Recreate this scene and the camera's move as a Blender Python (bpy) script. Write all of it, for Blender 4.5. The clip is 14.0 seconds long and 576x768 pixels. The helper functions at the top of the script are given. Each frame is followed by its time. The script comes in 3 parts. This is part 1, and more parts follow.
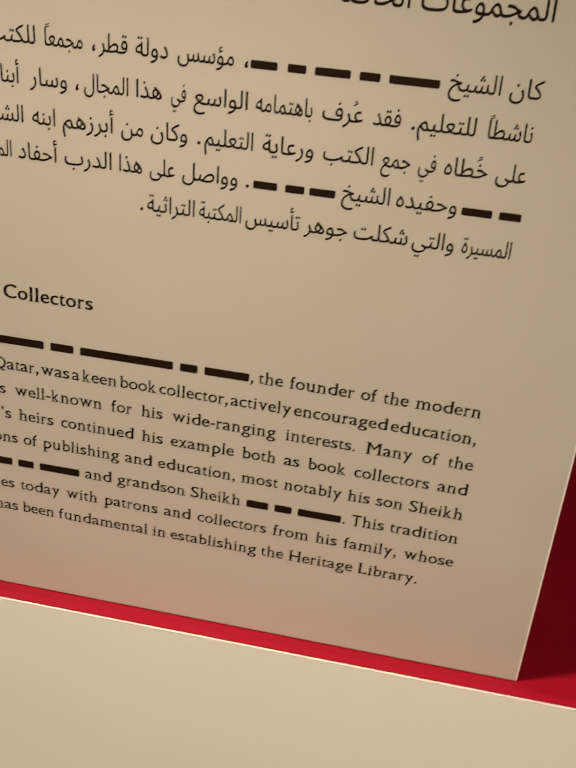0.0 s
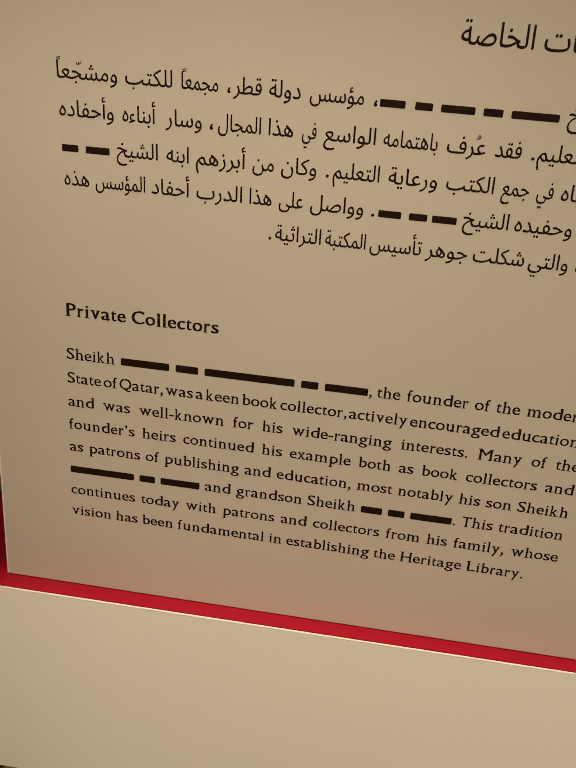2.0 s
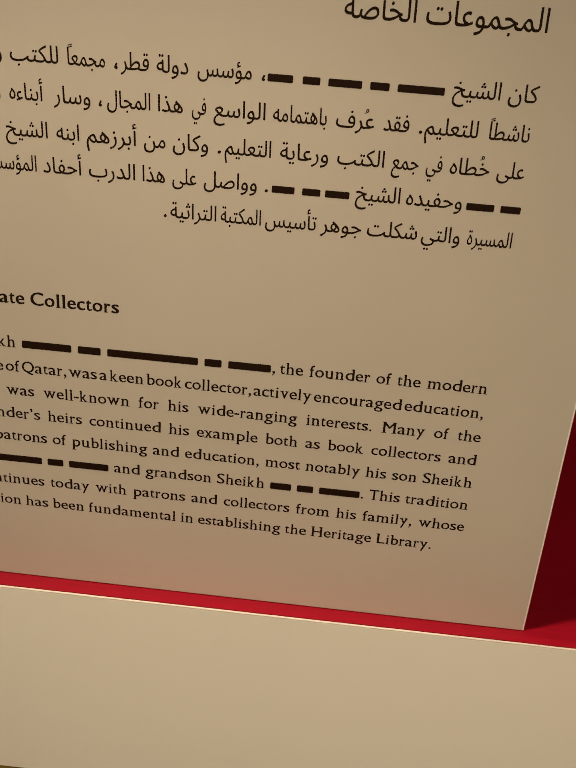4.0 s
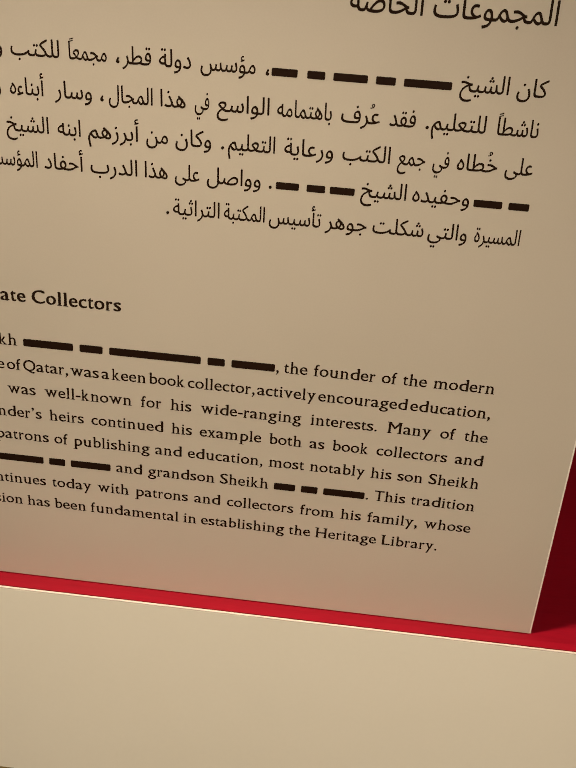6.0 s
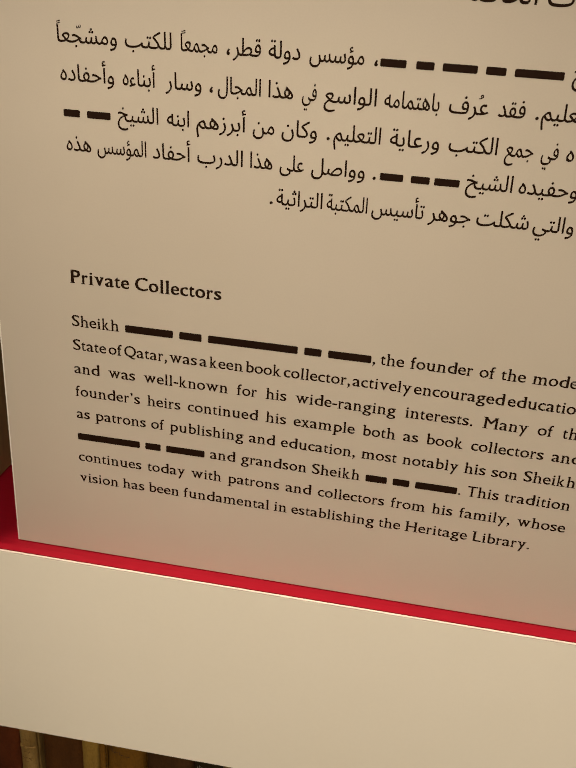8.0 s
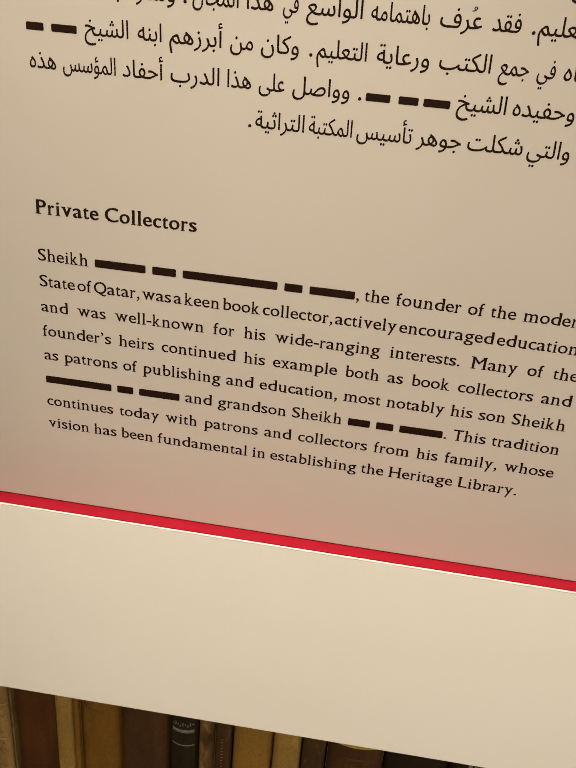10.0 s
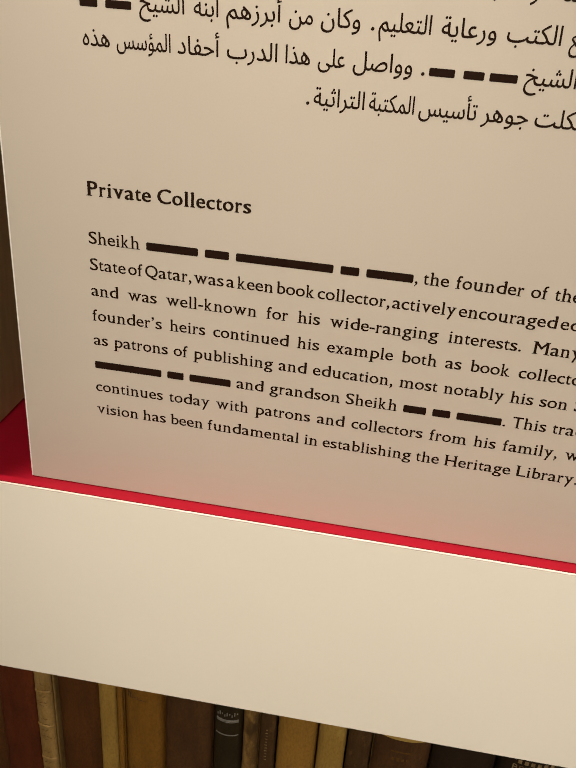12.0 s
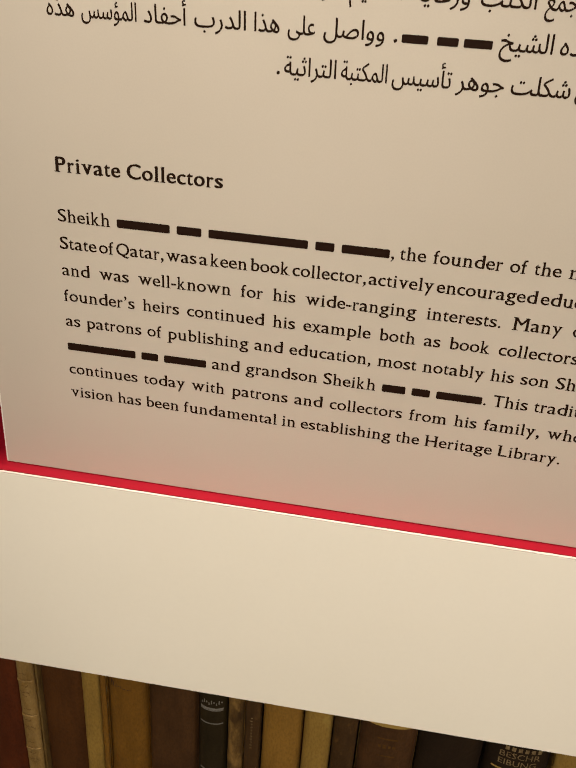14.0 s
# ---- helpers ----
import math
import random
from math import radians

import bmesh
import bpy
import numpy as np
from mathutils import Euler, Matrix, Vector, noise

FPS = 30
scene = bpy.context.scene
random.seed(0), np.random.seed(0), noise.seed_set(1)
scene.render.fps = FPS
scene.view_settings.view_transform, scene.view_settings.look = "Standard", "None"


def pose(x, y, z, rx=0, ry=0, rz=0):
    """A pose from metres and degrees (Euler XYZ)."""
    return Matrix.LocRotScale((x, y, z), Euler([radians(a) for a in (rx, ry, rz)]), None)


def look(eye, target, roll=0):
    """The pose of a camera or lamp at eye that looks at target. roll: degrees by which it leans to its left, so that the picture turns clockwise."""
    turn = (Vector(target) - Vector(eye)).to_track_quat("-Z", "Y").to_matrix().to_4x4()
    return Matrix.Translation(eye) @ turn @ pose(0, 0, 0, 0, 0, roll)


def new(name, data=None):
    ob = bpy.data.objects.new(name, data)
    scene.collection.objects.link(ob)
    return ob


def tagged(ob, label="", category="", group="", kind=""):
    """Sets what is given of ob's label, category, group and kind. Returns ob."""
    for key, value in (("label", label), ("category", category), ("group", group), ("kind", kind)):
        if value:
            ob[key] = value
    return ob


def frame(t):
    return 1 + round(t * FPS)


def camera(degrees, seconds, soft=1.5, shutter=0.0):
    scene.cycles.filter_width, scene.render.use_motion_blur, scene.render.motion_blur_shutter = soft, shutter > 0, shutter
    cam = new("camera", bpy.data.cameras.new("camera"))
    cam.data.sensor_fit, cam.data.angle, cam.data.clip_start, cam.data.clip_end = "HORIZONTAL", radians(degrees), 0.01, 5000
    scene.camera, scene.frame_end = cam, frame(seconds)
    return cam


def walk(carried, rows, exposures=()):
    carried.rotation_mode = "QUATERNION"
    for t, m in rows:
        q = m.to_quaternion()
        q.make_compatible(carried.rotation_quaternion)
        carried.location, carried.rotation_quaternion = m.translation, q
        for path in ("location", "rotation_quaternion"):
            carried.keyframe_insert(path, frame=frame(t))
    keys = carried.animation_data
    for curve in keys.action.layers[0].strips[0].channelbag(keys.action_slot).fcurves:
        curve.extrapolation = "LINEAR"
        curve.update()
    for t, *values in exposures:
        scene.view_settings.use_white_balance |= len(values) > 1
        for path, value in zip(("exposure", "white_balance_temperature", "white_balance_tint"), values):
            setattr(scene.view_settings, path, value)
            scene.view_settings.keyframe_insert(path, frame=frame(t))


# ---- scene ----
cam = camera(37.7, 14.0, 1.15, 0.6)
PATH = [
    (0, (0.129, -0.513, 1.429), (-0.119, 1.308, 0.641), 5.9),
    (0.5, (0.095, -0.514, 1.43), (-0.126, 1.292, 0.6), 4.7),
    (1, (0.067, -0.515, 1.424), (-0.118, 1.296, 0.596), 4.2),
    (1.5, (0.047, -0.542, 1.443), (-0.149, 1.276, 0.633), 4.2),
    (2, (0.036, -0.555, 1.451), (-0.165, 1.265, 0.647), 4.6),
    (2.5, (0.04, -0.559, 1.455), (-0.137, 1.26, 0.643), 5.0),
    (3, (0.063, -0.557, 1.454), (-0.058, 1.258, 0.623), 4.8),
    (3.2, (0.074, -0.556, 1.452), (-0.023, 1.263, 0.626), 4.5),
    (5.3, (0.077, -0.548, 1.447), (-0.025, 1.271, 0.621), 4.4),
    (5.5, (0.08, -0.546, 1.449), (-0.023, 1.27, 0.616), 4.4),
    (6, (0.077, -0.546, 1.446), (-0.037, 1.269, 0.614), 4.4),
    (6.5, (0.08, -0.547, 1.447), (-0.045, 1.27, 0.62), 4.3),
    (7, (0.075, -0.554, 1.439), (-0.149, 1.26, 0.626), 4.1),
    (7.5, (0.059, -0.553, 1.438), (-0.238, 1.24, 0.604), 3.6),
    (8, (0.059, -0.554, 1.44), (-0.216, 1.239, 0.597), 3.8),
    (8.5, (0.055, -0.55, 1.433), (-0.191, 1.23, 0.556), 4.4),
    (9, (0.054, -0.543, 1.416), (-0.15, 1.229, 0.511), 4.8),
    (9.2, (0.057, -0.539, 1.413), (-0.154, 1.23, 0.505), 4.9),
    (11.3, (0.052, -0.536, 1.403), (-0.161, 1.234, 0.495), 4.5),
    (11.5, (0.042, -0.538, 1.399), (-0.192, 1.228, 0.491), 4.4),
    (12, (0.035, -0.53, 1.399), (-0.231, 1.219, 0.467), 4.0),
    (12.5, (0.043, -0.519, 1.396), (-0.218, 1.23, 0.461), 3.9),
    (13, (0.05, -0.516, 1.386), (-0.204, 1.225, 0.436), 3.5),
    (13.5, (0.053, -0.52, 1.382), (-0.203, 1.218, 0.426), 3.5),
    (14, (0.05, -0.52, 1.386), (-0.211, 1.222, 0.439), 3.6),
]
# seconds, stops, white balance: the phone's own brightness and tint drift
EXPOSURES = [
    (0.0, -0.03, 6500, 10), (0.5, -0.23, 6950, 10), (1.0, -0.03, 6550, 10), (1.5, -0.15, 6600, 10), (2.0, -0.29, 6950, 10), (2.5, -0.43, 7400, 10), (3.0, -0.43, 7400, 10),
    (5.5, -0.21, 6900, 10), (6.5, -0.13, 6800, 10), (7.0, -0.14, 6700, 10), (8.0, -0.07, 6700, 10), (8.5, 0.05, 6450, 10), (9.0, 0.21, 6200, 10),
    (11.5, 0.25, 6150, 10), (12.5, 0.25, 6150, 10), (14.0, 0.28, 6150, 10),
]
walk(cam, [(t, look(eye, target, roll)) for t, eye, target, roll in PATH], EXPOSURES)

# ---- light and exposure ----
world = bpy.data.worlds.new("dim_gallery")
scene.world = world
world.use_nodes = True
world.node_tree.nodes["Background"].inputs["Color"].default_value = (1.0, 0.85, 0.66, 1)
world.node_tree.nodes["Background"].inputs["Strength"].default_value = 0.02


def lamp(name, kind, place, target, watts, colour, **more):
    data = bpy.data.lights.new(name, kind)
    data.energy, data.color = watts, colour
    for key, value in more.items():
        if key == "spot_size":
            data.spot_size = value
        elif key == "spot_blend":
            data.spot_blend = value
        elif key == "radius":
            data.shadow_soft_size = value
        elif key == "size":
            data.shape, data.size, data.size_y = "RECTANGLE", value[0], value[1]
    ob = new(name, data)
    ob.matrix_world = look(place, target)
    return ob


WARM = (1.0, 0.90, 0.745)
lamp("unseen_ceiling_spot", "SPOT", (-0.62, -0.37, 2.88), (0.11, -0.06, 0.92), 255, WARM, spot_size=radians(27.5), spot_blend=1.0, radius=0.10)
# Weak extra spot, added to brighten the upper part of the panel
lamp("unseen_ceiling_spot", "SPOT", (0.45, -0.95, 2.88), (0.05, 0.0, 1.72), 31, WARM, spot_size=radians(20), spot_blend=1.0, radius=0.05)
# Unseen area lamp, added as frontal fill for the room's general light
lamp("gallery_fill", "AREA", (0.32, -1.95, 2.86), (0.10, 0.0, 0.95), 60, WARM, size=(1.1, 1.0))

# ---- materials ----


def material(name, colour, rough=0.5, second=None, scale=30.0, amount=0.5, fine=400.0, bump=0.0, metal=0.0, stretch=(1, 1, 1), coat=0.0, spec=0.5, vary=0.0):
    """A surface with variation at two scales (broad mottling, fine grain), bump and an uneven gloss."""
    m = bpy.data.materials.new(name)
    m.use_nodes = True
    n, l = m.node_tree.nodes, m.node_tree.links
    b = n["Principled BSDF"]
    at = n.new("ShaderNodeTexCoord")
    mp = n.new("ShaderNodeMapping")
    mp.inputs["Scale"].default_value = stretch
    l.new(at.outputs["Object"], mp.inputs["Vector"])
    big, small = n.new("ShaderNodeTexNoise"), n.new("ShaderNodeTexNoise")
    big.inputs["Scale"].default_value, big.inputs["Detail"].default_value = scale, 5
    small.inputs["Scale"].default_value, small.inputs["Detail"].default_value = fine, 3
    for tex in (big, small):
        l.new(mp.outputs["Vector"], tex.inputs["Vector"])
    second = second or tuple(0.9 * c for c in colour)
    ramp = n.new("ShaderNodeValToRGB")
    ramp.color_ramp.elements[0].position, ramp.color_ramp.elements[1].position = 0.35, 0.7
    ramp.color_ramp.elements[0].color, ramp.color_ramp.elements[1].color = (*colour, 1), (*second, 1)
    l.new(big.outputs["Fac"], ramp.inputs["Fac"])
    grain = n.new("ShaderNodeMix")
    grain.data_type, grain.blend_type = "RGBA", "MULTIPLY"
    grain.inputs[0].default_value = amount
    l.new(ramp.outputs["Color"], grain.inputs[6])
    l.new(small.outputs["Color"], grain.inputs[7])
    shade = n.new("ShaderNodeValToRGB")
    shade.color_ramp.elements[0].color, shade.color_ramp.elements[1].color = (0.45, 0.45, 0.45, 1), (1, 1, 1, 1)
    shade.color_ramp.elements[0].position, shade.color_ramp.elements[1].position = 0.2, 0.6
    l.new(small.outputs["Fac"], shade.inputs["Fac"])
    l.new(shade.outputs["Color"], grain.inputs[7])
    if vary:
        info, hsv, span = n.new("ShaderNodeObjectInfo"), n.new("ShaderNodeHueSaturation"), n.new("ShaderNodeMapRange")
        span.inputs[3].default_value, span.inputs[4].default_value = 1 - vary, 1 + vary
        l.new(info.outputs["Random"], span.inputs[0])
        l.new(span.outputs[0], hsv.inputs["Value"])
        l.new(grain.outputs[2], hsv.inputs["Color"])
        l.new(hsv.outputs["Color"], b.inputs["Base Color"])
    else:
        l.new(grain.outputs[2], b.inputs["Base Color"])
    gloss = n.new("ShaderNodeMapRange")
    gloss.inputs[3].default_value, gloss.inputs[4].default_value = rough - 0.08, min(1.0, rough + 0.08)
    l.new(big.outputs["Fac"], gloss.inputs[0])
    l.new(gloss.outputs[0], b.inputs["Roughness"])
    b.inputs["Metallic"].default_value = metal
    b.inputs["Coat Weight"].default_value = coat
    b.inputs["Specular IOR Level"].default_value = spec
    if bump:
        relief = n.new("ShaderNodeBump")
        relief.inputs["Strength"].default_value, relief.inputs["Distance"].default_value = bump, 0.001
        l.new(small.outputs["Fac"], relief.inputs["Height"])
        l.new(relief.outputs["Normal"], b.inputs["Normal"])
    return m


PANEL = material("satin_beige_print", (0.515, 0.45, 0.37), 0.42, (0.49, 0.426, 0.347), 6, 0.06, 900, 0.03, spec=0.3)
EDGE = material("cut_board_edge", (0.80, 0.75, 0.68), 0.6, (0.77, 0.71, 0.63), 40, 0.1, 600)
# Darker, pinker tone for the fascia rim, holding down the lamplight it catches
DIMMED_RIM = material("dimmed_rim_cream", (0.60, 0.50, 0.43), 0.7, (0.55, 0.45, 0.385), 60, 0.15, 700, spec=0.2)
INK = material("brown_black_ink", (0.014, 0.0055, 0.0026), 0.7, (0.018, 0.008, 0.004), 90, 0.2, 900, spec=0.06)
FASCIA = material("cream_lacquer", (0.86, 0.79, 0.67), 0.5, (0.83, 0.76, 0.635), 4, 0.02, 300, 0.008, spec=0.3)
RED = material("red_lacquer", (0.275, 0.0040, 0.0140), 0.5, (0.24, 0.0032, 0.0115), 9, 0.22, 320, 0.08, spec=0.12, stretch=(0.12, 1, 1))
# Dark red for the strips that draw shadow lines at tray rim and panel foot
SHADE_RED = material("dark_red_shade", (0.12, 0.003, 0.006), 0.8, (0.10, 0.003, 0.005), 40, 0.2, 500, spec=0.05)
BROWN = material("dark_stained_veneer", (0.30, 0.19, 0.080), 0.42, (0.215, 0.13, 0.052), 12, 0.4, 160, 0.1, stretch=(1, 1, 0.12))
CARCASS = material("dark_bookcase_wood", (0.09, 0.05, 0.028), 0.55, (0.06, 0.032, 0.018), 10, 0.4, 140, 0.15, stretch=(0.15, 1, 1))
PLASTER = material("warm_wall_paint", (0.60, 0.54, 0.46), 0.85, (0.56, 0.50, 0.42), 3, 0.12, 300, 0.1)
CARPET = material("brown_carpet", (0.13, 0.09, 0.06), 0.95, (0.10, 0.07, 0.05), 5, 0.5, 500, 0.5)
WHITE = material("ceiling_paint", (0.72, 0.70, 0.66), 0.9, (0.69, 0.67, 0.63), 3, 0.1, 300)
PAPER = material("old_page_edges", (0.52, 0.42, 0.27), 0.9, (0.38, 0.28, 0.16), 30, 0.6, 1500, 0.6, stretch=(12, 1, 0.05))


def leather(name, colour, second, rough=0.45, scale=45, fine=520, amount=0.6, scuff=0.35, patch=0.62):
    """Old binding leather: mottled ground, rubbed streaks along the spine and paler scuffed patches."""
    m = material(name, colour, rough + 0.08, second, scale, amount, fine, 0.35, stretch=(1, 1, 0.45), spec=0.3)
    n, l = m.node_tree.nodes, m.node_tree.links
    b = n["Principled BSDF"]
    ground = b.inputs["Base Color"].links[0].from_socket
    at, info = n.new("ShaderNodeTexCoord"), n.new("ShaderNodeObjectInfo")
    for size, stretch, low, high, tint, strength in (
            (75, (1, 1, 0.12), 0.48, 0.75, tuple(0.4 * c for c in colour), 0.6),
            (60, (1, 1, 0.5), patch, patch + 0.12, tuple(min(0.6, 1.8 * c + d) for c, d in zip(colour, (0.03, 0.021, 0.007))), scuff)):
        mp, tex, ramp, mix = n.new("ShaderNodeMapping"), n.new("ShaderNodeTexNoise"), n.new("ShaderNodeMapRange"), n.new("ShaderNodeMix")
        mp.inputs["Scale"].default_value = stretch
        tex.noise_dimensions = "4D"
        tex.inputs["Scale"].default_value, tex.inputs["Detail"].default_value, tex.inputs["Roughness"].default_value = size, 6, 0.65
        l.new(at.outputs["Object"], mp.inputs["Vector"])
        l.new(mp.outputs["Vector"], tex.inputs["Vector"])
        l.new(info.outputs["Random"], tex.inputs["W"])
        ramp.inputs[1].default_value, ramp.inputs[2].default_value, ramp.inputs[4].default_value = low, high, strength
        l.new(tex.outputs["Fac"], ramp.inputs[0])
        mix.data_type = "RGBA"
        l.new(ramp.outputs[0], mix.inputs[0])
        l.new(ground, mix.inputs[6])
        mix.inputs[7].default_value = (*tint, 1)
        ground = mix.outputs[2]
    l.new(ground, b.inputs["Base Color"])
    return m


OXBLOOD = leather("oxblood_calf", (0.118, 0.026, 0.0060), (0.067, 0.015, 0.0036))
VELLUM = leather("aged_vellum", (0.38, 0.235, 0.075), (0.25, 0.140, 0.035), 0.5, 90, 600, 0.5)
UMBER = leather("umber_calf", (0.110, 0.040, 0.0085), (0.066, 0.023, 0.0050), 0.45, 20)
STRAW = leather("straw_vellum", (0.39, 0.235, 0.048), (0.30, 0.172, 0.032), 0.5, 25)
TANNED = leather("tan_calf", (0.245, 0.112, 0.014), (0.178, 0.078, 0.009), 0.42, 22)
SEPIA = leather("sepia_morocco", (0.095, 0.042, 0.013), (0.060, 0.026, 0.008))
WORN = leather("worn_dark_calf", (0.085, 0.042, 0.012), (0.055, 0.026, 0.007), 0.5, 60, 600, 0.6, 0.7, 0.54)
BLACK = leather("black_cloth", (0.034, 0.023, 0.0078), (0.021, 0.014, 0.0048), 0.4)
MARBLED = leather("mottled_calf", (0.15, 0.082, 0.022), (0.055, 0.028, 0.008), 0.45, 90, 700, 0.6, 0.9, 0.48)
DRAB = leather("drab_brown_cloth", (0.146, 0.070, 0.0132), (0.091, 0.041, 0.0078), 0.6, 70)
HONEY = leather("honey_vellum", (0.33, 0.17, 0.028), (0.25, 0.125, 0.019), 0.45, 18)
IVORY = leather("ivory_vellum", (0.508, 0.326, 0.0792), (0.411, 0.250, 0.0552), 0.5, 25, 500, 0.3)
JET = leather("brown_black_calf", (0.027, 0.014, 0.0052), (0.018, 0.009, 0.0035), 0.55)
SILVER = material("tarnished_silver_leaf", (0.55, 0.52, 0.46), 0.35, (0.35, 0.32, 0.27), 200, 0.6, 900, 0.2, metal=0.6)
GILT = material("worn_gilt", (0.46, 0.33, 0.15), 0.45, (0.22, 0.14, 0.06), 220, 0.6, 900, 0.2, metal=0.4)
CREASE = material("brown_crease", (0.15, 0.075, 0.016), 0.7, (0.24, 0.13, 0.030), 90, 0.5)
STAIN = material("dark_brown_stain", (0.04, 0.022, 0.012), 0.6, (0.06, 0.03, 0.018), 80, 0.4)

# ---- mesh tools ----


def thing(name, place=(0, 0, 0), turn=0.0):
    ob = new(name)
    ob.empty_display_size = 0.05
    ob.matrix_world = pose(*place, 0, 0, turn)
    return ob


def mesh_of(name, bm, mat, smooth=False):
    me = bpy.data.meshes.new(name)
    bm.normal_update()
    bm.to_mesh(me)
    bm.free()
    me.materials.append(mat)
    if smooth:
        for p in me.polygons:
            p.use_smooth = True
    return me


def part(name, bm, mat, parent=None, label="", smooth=False):
    ob = new(name, mesh_of(name, bm, mat, smooth))
    ob.parent = parent
    return tagged(ob, label)


def box(x0, x1, y0, y1, z0, z1, bevel=0.0, bm=None):
    """A box, its edges bevelled."""
    own = bmesh.new()
    vs = [own.verts.new((x, y, z)) for x in (x0, x1) for y in (y0, y1) for z in (z0, z1)]
    for q in ((0, 1, 3, 2), (4, 6, 7, 5), (0, 4, 5, 1), (2, 3, 7, 6), (0, 2, 6, 4), (1, 5, 7, 3)):
        own.faces.new([vs[i] for i in q])
    if bevel:
        bmesh.ops.bevel(own, geom=own.edges[:], offset=bevel, segments=2, affect="EDGES")
    if bm is None:
        return own
    tmp = bpy.data.meshes.new("tmp")
    own.to_mesh(tmp)
    own.free()
    bm.from_mesh(tmp)
    bpy.data.meshes.remove(tmp)
    return bm


def prism(outline, z0, z1, bevel=0.0):
    """A slab over a plan outline (x, y)."""
    bm = bmesh.new()
    low, high = [bm.verts.new((x, y, z0)) for x, y in outline], [bm.verts.new((x, y, z1)) for x, y in outline]
    bm.faces.new(low[::-1]), bm.faces.new(high)
    for i in range(len(outline)):
        j = (i + 1) % len(outline)
        bm.faces.new((low[i], low[j], high[j], high[i]))
    bmesh.ops.recalc_face_normals(bm, faces=bm.faces[:])
    if bevel:
        bmesh.ops.bevel(bm, geom=bm.edges[:], offset=bevel, segments=2, affect="EDGES")
    return bm


# ---- setting: the gallery and the recess in its wall ----
LEFT, CASE, RIGHT, DEEP, TOP, SHELF = -0.312, -0.60, 0.66, 0.46, 1.66, 1.0
RIM = SHELF + 0.036


def lip(x):
    """How far forward the red tray ends: its front runs a touch askew to the panel."""
    return -0.059 + 0.0045 * x


def setting(name, bm, mat, label, category):
    return tagged(part(name, bm, mat), label, category, kind="structure")


setting("floor", box(-2.7, 2.7, -3.7, 0.9, -0.1, 0.0), CARPET, "dark brown carpet on the gallery floor", "floor")
setting("ceiling", box(-2.7, 2.7, -3.7, 0.9, 3.0, 3.1), WHITE, "plain matt white gallery ceiling", "ceiling")
setting("wall_south", box(-2.6, 2.6, -3.7, -3.6, 0.0, 3.0), PLASTER, "plain warm beige painted gallery wall", "wall")
setting("wall_west", box(-2.7, -2.6, -3.7, 0.9, 0.0, 3.0), PLASTER, "plain warm beige painted gallery wall", "wall")
setting("wall_east", box(2.6, 2.7, -3.7, 0.9, 0.0, 3.0), PLASTER, "plain warm beige painted gallery wall", "wall")
north = bmesh.new()
box(-2.6, LEFT - 0.022, -0.055, 0.56, RIM + 0.003, 3.0, bm=north)
box(-2.6, CASE - 0.002, -0.055, 0.56, 0.0, RIM + 0.003, bm=north)
box(RIGHT + 0.022, 2.6, -0.055, 0.56, 0.0, 3.0, bm=north)
box(LEFT - 0.022, RIGHT + 0.022, -0.055, 0.56, TOP, 3.0, bm=north)
box(CASE - 0.002, RIGHT + 0.022, 0.48, 0.56, 0.0, TOP, bm=north)
setting("wall_north", north, PLASTER, "beige painted wall with a deep display recess cut into it", "wall")

# ---- the recess: brown cheek, red lining, cream fascia ----
cheek = part("side_panel", box(LEFT - 0.02, LEFT, lip(LEFT) + 0.014, 0.478, SHELF + 0.002, TOP - 0.002, 0.001), BROWN)
tagged(cheek, "dark brown veneered side panel closing the display recess", "panel")
back = part("back_panel", box(LEFT + 0.002, RIGHT - 0.002, DEEP, DEEP + 0.016, SHELF + 0.002, TOP - 0.002), RED)
tagged(back, "deep red lacquered back panel of the display recess", "panel")
cheek2 = part("side_panel", box(RIGHT, RIGHT + 0.02, -0.05, 0.478, 0.0, TOP - 0.002, 0.001), RED)
tagged(cheek2, "deep red lacquered side panel closing the display recess", "panel")
tray = tagged(thing("display_tray", (0, 0, 0)), "deep red lacquered display tray under the text panel", "tray")
part("tray_floor", prism([(CASE, lip(CASE) + 0.010), (RIGHT - 0.001, lip(RIGHT) + 0.010), (RIGHT - 0.001, 0.476), (CASE, 0.476)], SHELF - 0.022, SHELF, 0.0006), RED, tray)
part("tray_front", prism([(CASE, lip(CASE) + 0.0017), (RIGHT - 0.001, lip(RIGHT) + 0.0017), (RIGHT - 0.001, lip(RIGHT) + 0.0098), (CASE, lip(CASE) + 0.0098)], SHELF - 0.022, RIM - 0.0016, 0.0006), RED, tray)
# Shadow line behind the fascia rim, put in as a dark strip
part("rim_shade", prism([(CASE, lip(CASE) - 0.0002), (RIGHT - 0.001, lip(RIGHT) - 0.0002), (RIGHT - 0.001, lip(RIGHT) + 0.0016), (CASE, lip(CASE) + 0.0016)], RIM - 0.012, RIM - 0.0008), SHADE_RED, tray, "thin dark red strip painting the shadow line along the tray rim")
# Contact shadow under the panel, drawn as an added dark strip
part("foot_shade", box(-0.2495, 0.2495, -0.0009, -0.0003, SHELF - 0.001, SHELF + 0.0002), SHADE_RED, tray, "thin dark red strip painting the contact shadow at the panel foot")
